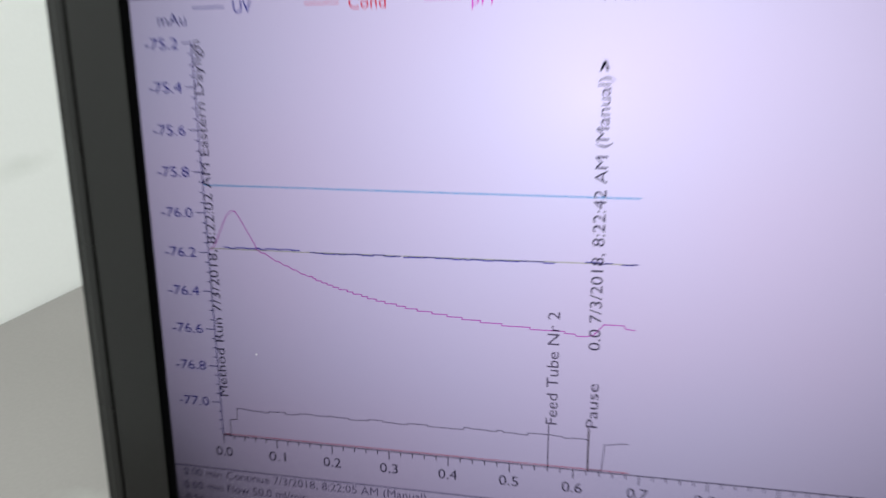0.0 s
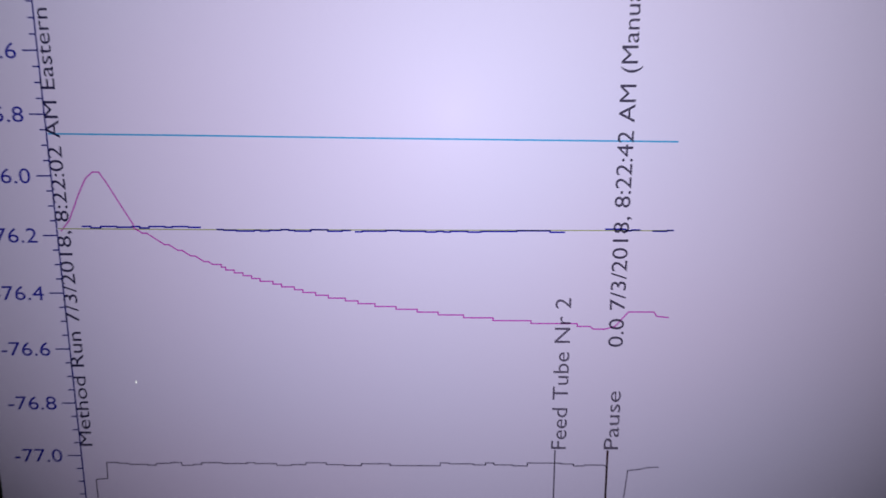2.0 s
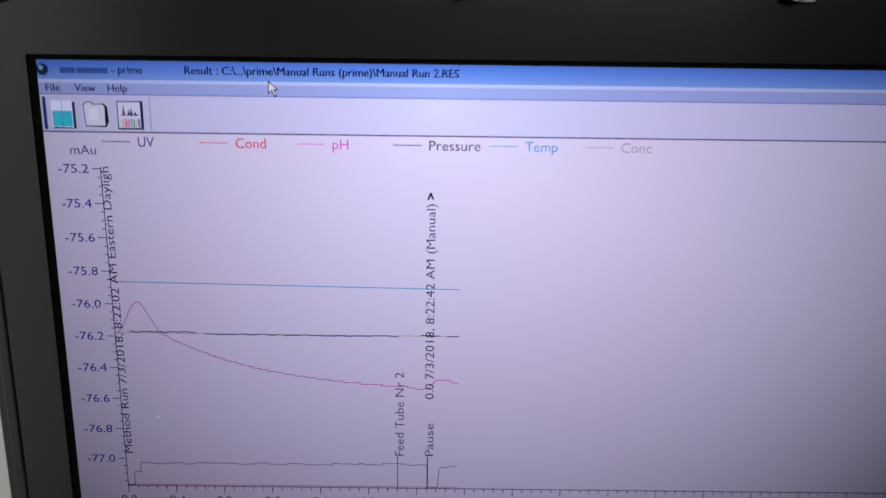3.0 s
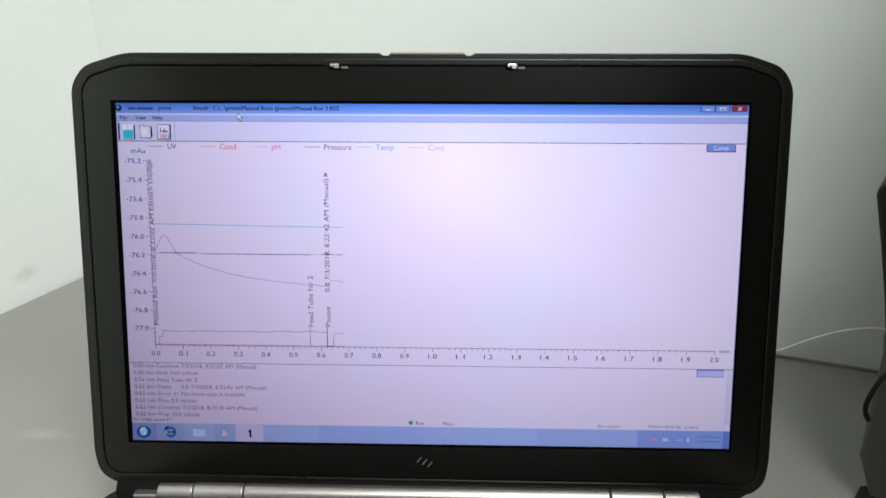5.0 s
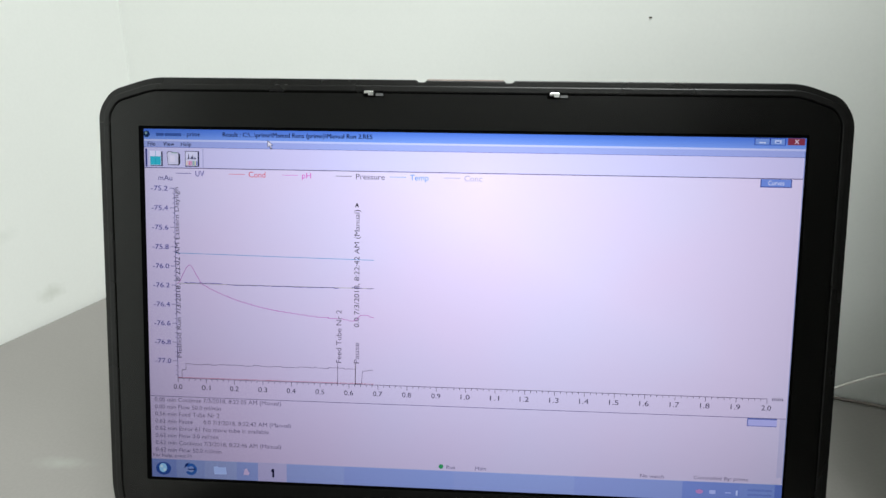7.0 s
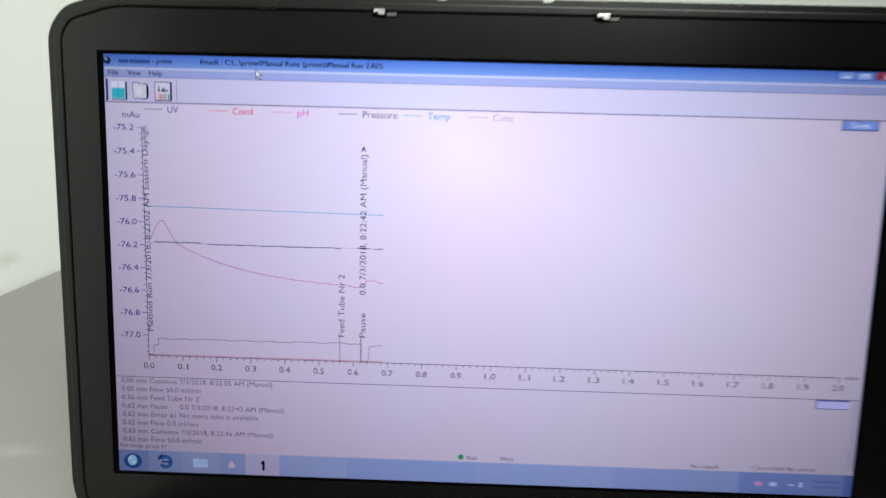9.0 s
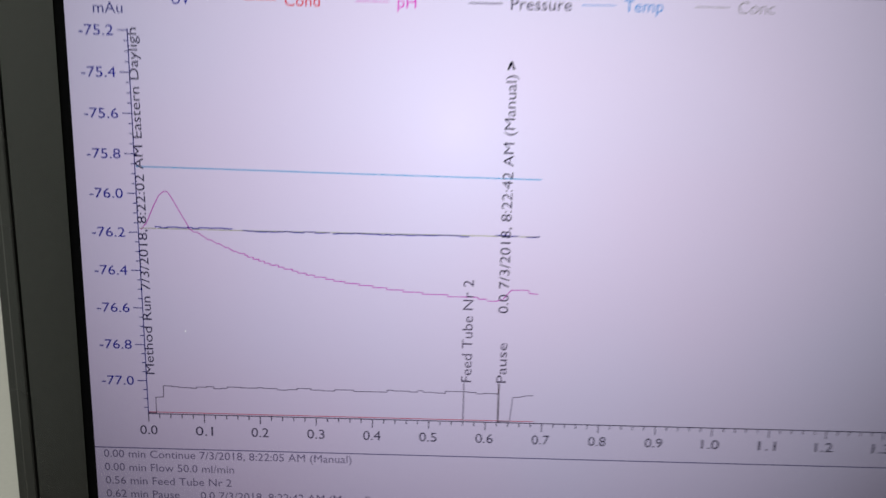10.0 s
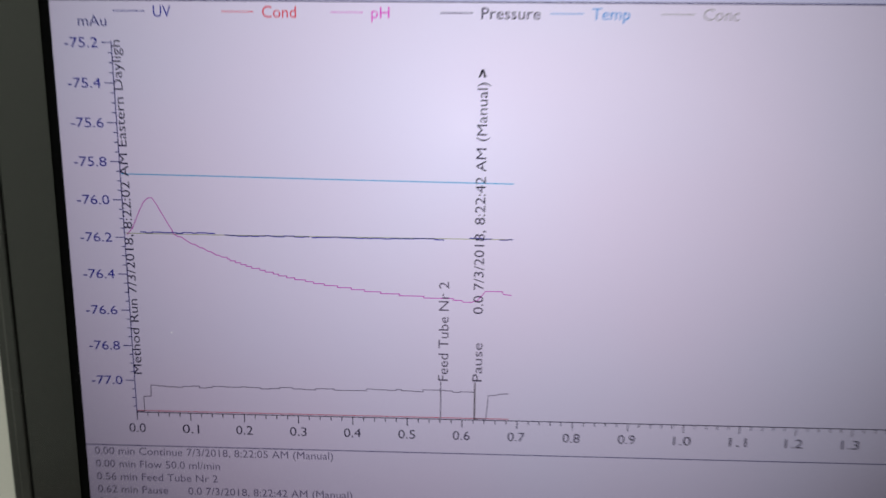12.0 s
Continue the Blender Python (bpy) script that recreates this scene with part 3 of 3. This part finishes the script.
shape("tool_icon", [[(14.55, 14.1), (15.3, 13.15), (16.7, 13.15), (17.5, 13.8), (20.1, 13.6), (20.6, 14.4), (20.5, 19.75), (15.0, 19.75)]], H4, (200, 198, 226), "pale folder icon", ground=None)
patch("tool_icon_tab", 16.9, 13.5, 19.7, 13.9, H4 + 0.03, (130, 170, 150), ground=None)
patch("tool_icon_page", 16.0, 15.0, 18.6, 18.4, H4 + 0.03, (214, 208, 232), ground=None)
patch("tool_icon_shadow", 24.2, 12.6, 31.8, 20.8, H3, (40, 46, 90))
patch("tool_icon", 24.5, 12.9, 31.0, 20.3, H4, (208, 206, 234), ground=None)
shape("tool_icon_bar", [[(25.3, 16.5), (30.4, 16.5), (30.4, 16.8), (25.3, 16.8)]] + [[(u - 0.4, 16.5), (u + 0.4, 16.5), (u + 0.06, v), (u - 0.06, v)] for u, v in ((26.1, 13.9), (27.6, 15.0), (28.35, 14.5), (29.5, 15.6))], H4 + 0.03, (70, 72, 120), "tiny spiked line in the tool icon", ground=(230, 228, 250))
for k, rgb in enumerate(((216, 196, 160), (206, 150, 190), (206, 90, 120), (196, 110, 180), (150, 150, 150), (92, 160, 150), (206, 190, 130), (84, 96, 190))):
    patch("tool_icon_swatch", 24.9 + 0.76 * k, 17.7, 24.9 + 0.76 * k + 0.52, 20.1, H4 + 0.03, rgb, ground=None)
patch("tool_divider", 33.7, 11.4, 34.0, 21.2, H3, (176, 178, 220))
# legend
for u, word, w, ink, dash in ((29.6, "UV", 5.0, (52, 58, 170), (96, 100, 170)), (58.4, "Cond", 9.4, (222, 64, 92), (226, 130, 152)), (87.0, "pH", 5.0, (222, 90, 212), (220, 150, 226)),
                              (115.6, "Pressure", 16.0, (72, 66, 96), (96, 92, 124)), (144.0, "Temp", 10.2, (92, 160, 232), (150, 180, 236)), (172.4, "Conc", 9.6, (176, 172, 186), (186, 182, 196))):
    words(word, u, 22.9, u + 0.95 * w, 25.8, H3, ink, name="legend_text")
    patch("legend_line", u - 10.7, 24.2, u - 2.2, 24.5, H3, dash)
patch("cursor_button_shadow", 322.4, 21.9, 338.0, 26.1, H2, (70, 92, 170))
patch("cursor_button", 322.9, 22.0, 337.5, 25.6, H3, (112, 140, 220), "small blue button on the chart", ground=None)
words("Curves", 326.2, 22.6, 334.2, 24.9, H4, (226, 230, 255), ground=None)
# axes
AX, AY, DU, DV, V0 = 17.9, 136.0, 15.75, 10.44, 32.4
NAVY, INK = (40, 44, 146), (70, 64, 96)
ticks = [[(AX - 0.14, V0 - 0.5), (AX + 0.14, V0 - 0.5), (AX + 0.14, AY), (AX - 0.14, AY)]]
for k in range(40):
    v = V0 + k * DV / 4
    if v < AY:
        n = 2.6 if k % 4 == 0 else 1.1
        ticks.append([(AX - n, v - 0.13), (AX, v - 0.13), (AX, v + 0.13), (AX - n, v + 0.13)])
shape("vertical_axis", ticks, H3, NAVY, "dark blue vertical axis with ticks")
ticks = [[(AX, AY - 0.14), (AX + 20 * DU, AY - 0.14), (AX + 20 * DU, AY + 0.14), (AX, AY + 0.14)]]
for k in range(101):
    u = AX + k * DU / 5
    n = 2.4 if k % 5 == 0 else 1.2
    ticks.append([(u - 0.14, AY), (u + 0.14, AY), (u + 0.14, AY + n), (u - 0.14, AY + n)])
shape("horizontal_axis", ticks, H3, INK, "dark horizontal axis with ticks")
for k in range(10):
    v = V0 + k * DV
    words("-%.1f" % (75.2 + 0.2 * k), AX - 12.6, v - 1.3, AX - 3.6, v + 1.3, H3, (46, 48, 168), name="axis_number")
words("mAu", 9.4, 25.5, 17.0, 28.2, H3, (74, 76, 150), name="axis_unit")
for k in range(21):
    u = AX + k * DU
    words("%.1f" % (0.1 * k), u - 2.6, AY + 3.5, u + 2.3, AY + 6.2, H3, INK, name="axis_number")
words("min", 335.4, AY - 1.2, 341.0, AY + 1.0, H3, (84, 78, 110), name="axis_unit")
# event marks
MARK = (100, 92, 118)
words("Method Run 7/3/2018, 8:22:02 AM Eastern Dayligh", AX - 0.2, V0 - 0.6, AX + 2.3, 124.4, H3, (58, 54, 92), up=True, name="event_text")
FT, PA = AX + 0.5605 * 157.5, AX + 0.622 * 157.5
patch("event_line", FT - 0.14, 124.6, FT + 0.14, AY, H3, MARK)
words("Feed Tube Nr 2", FT - 0.8, 95.6, FT + 2.0, 124.4, H3, MARK, up=True, name="event_text")
patch("event_line", PA - 0.2, 124.6, PA + 0.2, AY, H3, (66, 40, 48))
words("Pause", PA - 0.8, 113.0, PA + 1.9, 124.4, H3, MARK, up=True, name="event_text")
words("0.0 7/3/2018, 8:22:42 AM (Manual)", PA - 0.9, 41.8, PA + 1.8, 104.6, H3, (78, 72, 98), up=True, name="event_text")
shape("event_arrow", [[(PA - 0.7, 40.5), (PA - 0.1, 40.5), (PA + 0.35, 39.2), (PA + 0.8, 40.5), (PA + 1.4, 40.5), (PA + 0.65, 38.4), (PA + 0.05, 38.4)]], H3, (14, 10, 30), "small black arrow head over the event text")
# traces
PIX = 0.252
END = AX + 0.681 * 157.5
trace("chart_trace", [(18.2, 67.0), (44, 67.3), (72, 67.7), (98, 68.0), (END, 68.3)], 0.3, H2, (90, 172, 226), "light blue temperature trace")
pink = [(18.6, 83.8), (20.2, 82.0), (22.4, 77.2), (23.8, 74.6), (25.1, 73.5), (26.2, 73.5), (27.3, 75.2), (29.6, 79.4), (31.4, 82.6)]
u, last = 31.4, 82.6
while u < PA - 3.7:
    v = round((102.3 - 19.7 * math.exp(-(u - 30.5) / 32.5)) / (2 * PIX)) * 2 * PIX
    if v != last and u > 45:
        pink.append((u, last))
    pink.append((u, v))
    last = v
    u += 0.75
pink += [(PA - 3.6, last + 0.5), (PA - 1.6, last + 0.5), (PA + 0.2, last), (PA + 1.9, 98.8), (PA + 2.5, 98.1), (PA + 7.0, 98.1), (PA + 7.5, 98.9), (END + 0.3, 99.1)]
trace("chart_trace", pink, 0.28, H2, (203, 110, 208), "pink trace with a peak and a long decay")
trace("chart_trace", [(18.2, 83.4), (45, 83.5), (80, 83.5), (END, 83.5)], 0.22, H2, (172, 176, 140), "thin yellow-green trace")
rng = random.Random(4)
for u0, u1, v in ((22.4, 43.2, 83.1), (46.0, 69.4, 83.6), (70.2, 106.6, 83.7), (113.6, 119.6, 83.4), (121.8, END + 0.2, 83.6)):
    pts, u = [], u0
    while u < u1:
        w = v + rng.choice((-0.13, 0, 0.13))
        n = min(u + rng.uniform(0.8, 3.2), u1)
        pts += [(u, w), (n, w)]
        u = n
    trace("chart_trace", pts, 0.3, H3 - 0.012, (46, 46, 176), "broken dark blue trace")
grey = [(AX, AY - 0.3), (20.2, AY - 0.3), (20.2, 131.2), (22.4, 131.0), (22.5, 128.2)]
u = 22.5
while u < PA - 3:
    n = u + rng.uniform(1.2, 3.8)
    v = 128.0 + rng.choice((-0.28, -0.1, 0.1, 0.28)) - 0.006 * (u - 22)
    grey += [(u, v), (min(n, PA), v)]
    u = n
grey += [(PA, 127.8), (PA, AY - 0.4), (PA + 3.3, AY - 0.4), (PA + 3.9, 128.6), (PA + 6.0, 128.4), (PA + 7.4, 128.0), (END + 0.2, 127.9)]
trace("chart_trace", grey, 0.24, H2 + 0.008, (120, 112, 140), "thin grey stepped trace")
trace("chart_trace", [(AX, AY - 0.5), (END + 0.5, AY - 0.5)], 0.22, H3 + 0.01, (206, 92, 118), "thin red trace along the axis")
# event list
patch("list_edge", L0, 146.3, R0, 146.6, H3, (108, 104, 150))
LOG = (128, 120, 158)
for k, (line, w) in enumerate((("0.00 min Continue 7/3/2018, 8:22:05 AM (Manual)", 70.5), ("0.00 min Flow 50.0 ml/min", 37.0), ("0.56 min Feed Tube Nr 2", 36.2), ("0.62 min Pause      0.0 7/3/2018, 8:22:42 AM (Manual)", 76.0),
                               ("0.62 min Error 61 No more tube is available", 63.6), ("0.62 min Flow 0.0 ml/min", 35.4), ("0.62 min Continue 7/3/2018, 8:22:46 AM (Manual)", 70.5), ("0.62 min Flow 50.0 ml/min", 37.0))):
    v = 147.1 + 4.08 * k
    words(line, 4.5, v, 4.5 + w, v + 2.3, H3, LOG, name="list_text")
words("For Help, press F1", 3.0, 179.2, 24.5, 181.0, H3, (96, 94, 136), name="status_text")
patch("list_box_edge", 323.4, 146.6, 338.7, 151.0, H3, (120, 132, 200))
patch("list_box", 323.9, 147.3, 338.7, 150.6, H4, (166, 166, 222), ground=None)
patch("scroll_bar", 340.2, 146.8, 343.0, 178.6, H3, (214, 210, 246))
shape("status_dot", [[(163.0 + 1.3 * math.cos(a / 8 * math.pi), 180.0 + 1.3 * math.sin(a / 8 * math.pi)) for a in range(16)]], H3, (60, 170, 110), "green running light")
words("Run", 166.0, 179.2, 170.6, 181.2, H3, (110, 106, 146), name="status_text")
words("Main", 181.6, 179.2, 187.4, 181.2, H3, (110, 106, 146), name="status_text")
words("No watch", 269.6, 179.4, 282.0, 181.4, H3, (120, 110, 140), name="status_text")
words("Controlled By: prime", 297.6, 179.2, 326.0, 181.1, H3, (120, 110, 140), name="status_text")
# task bar
BAR = ((L0, 16, (150, 176, 240)), (16, 32, (166, 190, 244)), (32, 50, (176, 198, 246)), (50, 62, (164, 188, 246)), (62, 78, (208, 210, 250)), (78, 110, (170, 192, 248)), (110, 170, (162, 184, 246)),
       (170, 235, (166, 186, 246)), (235, 292, (160, 180, 244)), (292, 322, (138, 162, 238)), (322, 340, (142, 166, 238)), (340, R0, (112, 138, 224)))
for u0, u1, rgb in BAR:
    patch("task_bar", u0, 182.4, u1, B0, H3, rgb, "pale blue task bar")
patch("task_bar_edge", L0, 182.1, R0, 182.4, H3, (206, 212, 252))


def ball(u, v, a, b, n=20):
    return [(u + a * math.cos(2 * math.pi * k / n), v + b * math.sin(2 * math.pi * k / n)) for k in range(n)]


def bow(u, v, r0, r1, start, end, n=14):
    """A curved stroke about (u, v), in degrees."""
    ring = [radians(start + (end - start) * k / n) for k in range(n + 1)]
    return [[(u + r0 * math.cos(a), v + r0 * math.sin(a)), (u + r1 * math.cos(a), v + r1 * math.sin(a)), (u + r1 * math.cos(b), v + r1 * math.sin(b)), (u + r0 * math.cos(b), v + r0 * math.sin(b))] for a, b in zip(ring, ring[1:])]


shape("start_ball", [ball(8.6, 187.7, 4.3, 3.7)], H4, (62, 108, 196), "round blue start button", ground=(150, 176, 240))
shape("start_ball_light", [ball(8.4, 187.3, 2.2, 2.6)], H4 + 0.03, (118, 160, 196), ground=None)
shape("start_ball_glint", [ball(7.6, 186.4, 0.9, 0.8, 10), ball(9.3, 188.3, 0.8, 0.9, 10)], H4 + 0.06, (158, 180, 196), ground=None)
shape("task_icon", bow(24.2, 187.6, 1.7, 3.4, -150, 150), H4, (66, 126, 210), "round blue swirl icon on the task bar", ground=(166, 190, 244))
shape("task_icon_stroke", [[(20.4, 187.2), (21.0, 184.6), (23.6, 183.6), (22.2, 185.6)], [(22.4, 187.2), (26.6, 187.2), (26.6, 188.0), (22.4, 188.0)]], H4 + 0.03, (40, 76, 150), ground=(166, 190, 244))
shape("task_icon", [[(37.0, 185.6), (39.2, 185.2), (40.0, 185.8), (44.0, 185.6), (44.4, 189.8), (37.4, 190.0)]], H4, (140, 157, 202), "pale folder icon on the task bar", ground=None)
shape("task_icon", [[(53.8, 189.4), (54.6, 186.2), (55.6, 185.8), (57.2, 188.4), (56.6, 189.6)]], H4, (166, 148, 182), "small orange icon on the task bar", ground=None)
shape("digit", [[(69.0, 187.0), (70.0, 185.4), (71.1, 185.4), (71.1, 190.2), (70.0, 190.2), (70.0, 187.0)]], H4 + 0.03, (14, 16, 60), "dark bold figure one", ground=(206, 210, 252))
shape("tray_icon", [ball(301.0, 187.8, 2.0, 1.2, 10)], H4, (170, 120, 178), "small red tray icon", ground=None)
shape("tray_icon", [[(306.2, 186.8), (309.4, 186.8), (309.4, 188.8), (306.2, 188.8)]], H4, (156, 166, 220), ground=None)
shape("tray_icon", [[(314.4, 187.6), (317.4, 187.6), (317.4, 188.2), (314.4, 188.2)]], H4, (150, 162, 220), ground=None)
shape("tray_icon", [[(320.0, 186.6), (320.9, 186.4), (320.9, 189.2), (320.0, 189.0)]], H4, (170, 182, 228), ground=None)
for v in (185.4, 188.0):
    patch("tray_clock", 326.0, v, 338.6, v + 1.0, H4, (124, 148, 226), ground=(142, 166, 238))

# ---- things beside the laptop ----
instrument = thing("instrument", (0.40, 0.06, 0), "dark grey instrument housing with a flared top standing beside the laptop", "instrument")


def housing(profile, y0, y1, right):
    """A housing whose left side follows a profile of x and z fitted to the camera's view, and which widens behind so
    that its back stays hidden.
    """
    near = [(x, y0, z) for x, z in profile] + [(right, y0, profile[-1][1]), (right, y0, profile[0][1])]
    grow = (y1 + 0.33) / (y0 + 0.33)
    far = [(0.013 + (x - 0.013) * grow + 0.002, y1, z) for x, z in profile] + [(right + 0.002, y1, profile[-1][1]), (right + 0.002, y1, profile[0][1])]
    return prism(near, far)


part("housing", housing([(0.2735, 0.001), (0.259, 0.037), (0.2573, 0.107), (0.2545, 0.121)], 0.02, 0.045, 0.312), HOUSING, instrument, "grey plastic lower housing with an undercut side", bevel=0.003)
part("cap", housing([(0.2543, 0.1215), (0.2503, 0.1387), (0.2406, 0.1733), (0.232, 0.202), (0.2345, 0.2070), (0.244, 0.211)], 0.018, 0.046, 0.312), HOUSING_DARK, instrument, "black flared upper cap", bevel=0.002)

# Unseen dark blocks, added to shade wall and bench and darken the bezel's reflections.
part("front_blocker", flat_box(0.285, -0.50, 0.0, 0.62, -0.004, 0.60), HOUSING_DARK, instrument, "unseen tall dark block added to shade the bench and wall", bevel=0.004)
part("side_blocker", flat_box(0.315, -0.002, 0.0, 0.62, 0.085, 0.52), HOUSING_DARK, instrument, "unseen tall dark block added behind it to shade the wall", bevel=0.004)
# Low black bar standing in for the contact shadow beside the housing.
part("foot", housing([(0.2585, 0.0), (0.2595, 0.008)], 0.016, 0.03, 0.2745), HOUSING_DARK, instrument, "low black bar for the contact shadow beside the housing", bevel=0.001)

tagged(mesh_object("black_cable", tube([(0.271, 0.012, 0.110), (0.2595, 0.010, 0.105), (0.2532, 0.010, 0.0955), (0.2503, 0.011, 0.0845), (0.2503, 0.012, 0.0765), (0.2525, 0.013, 0.0705), (0.2580, 0.0185, 0.0640)], 0.0014), CORD_BLACK, smooth=True), "thin black cable looping out beside the grey instrument", "cable")
tagged(mesh_object("white_cord", tube([room(0.60, 0.05, 0.0016), room(0.675, 0.02, 0.0016), room(0.70, 0.012, 0.0035), room(0.717, 0.012, 0.011), room(0.733, 0.012, 0.0222), room(0.753, 0.012, 0.034), room(0.769, 0.012, 0.0405), room(0.787, 0.013, 0.0445), room(0.82, 0.015, 0.045), room(0.88, 0.02, 0.033), room(0.95, 0.03, 0.0016)], 0.0011), CORD_WHITE, smooth=True), "thin frayed white cord arching before the wall", "cord")


def blot(name, centre, right, up, rx, rz, material, seed):
    rng2 = random.Random(seed)
    bm = bmesh.new()
    bm.faces.new([bm.verts.new(centre + right * (rx * rng2.uniform(0.6, 1) * math.cos(k / 7 * math.pi)) + up * (rz * rng2.uniform(0.6, 1) * math.sin(k / 7 * math.pi))) for k in range(14)])
    return mesh_object(name, bm, material)


tagged(blot("speck", room(0.548, 0.0006, 0.297), ALONG, Vector((0, 0, 1)), 0.0016, 0.0009, SPECK, 3), "tiny dark speck stuck on the pale wall", "speck")
out_of_screen = Vector((0, -math.cos(TILT), math.sin(TILT)))
tagged(blot("dust_speck", lid(29.5, 111.7, 0.22), Vector((1, 0, 0)), out_of_screen.cross(Vector((1, 0, 0))), 0.00015, 0.00036, FIXTURE, 5), "tiny white dust speck on the laptop display", "dust")
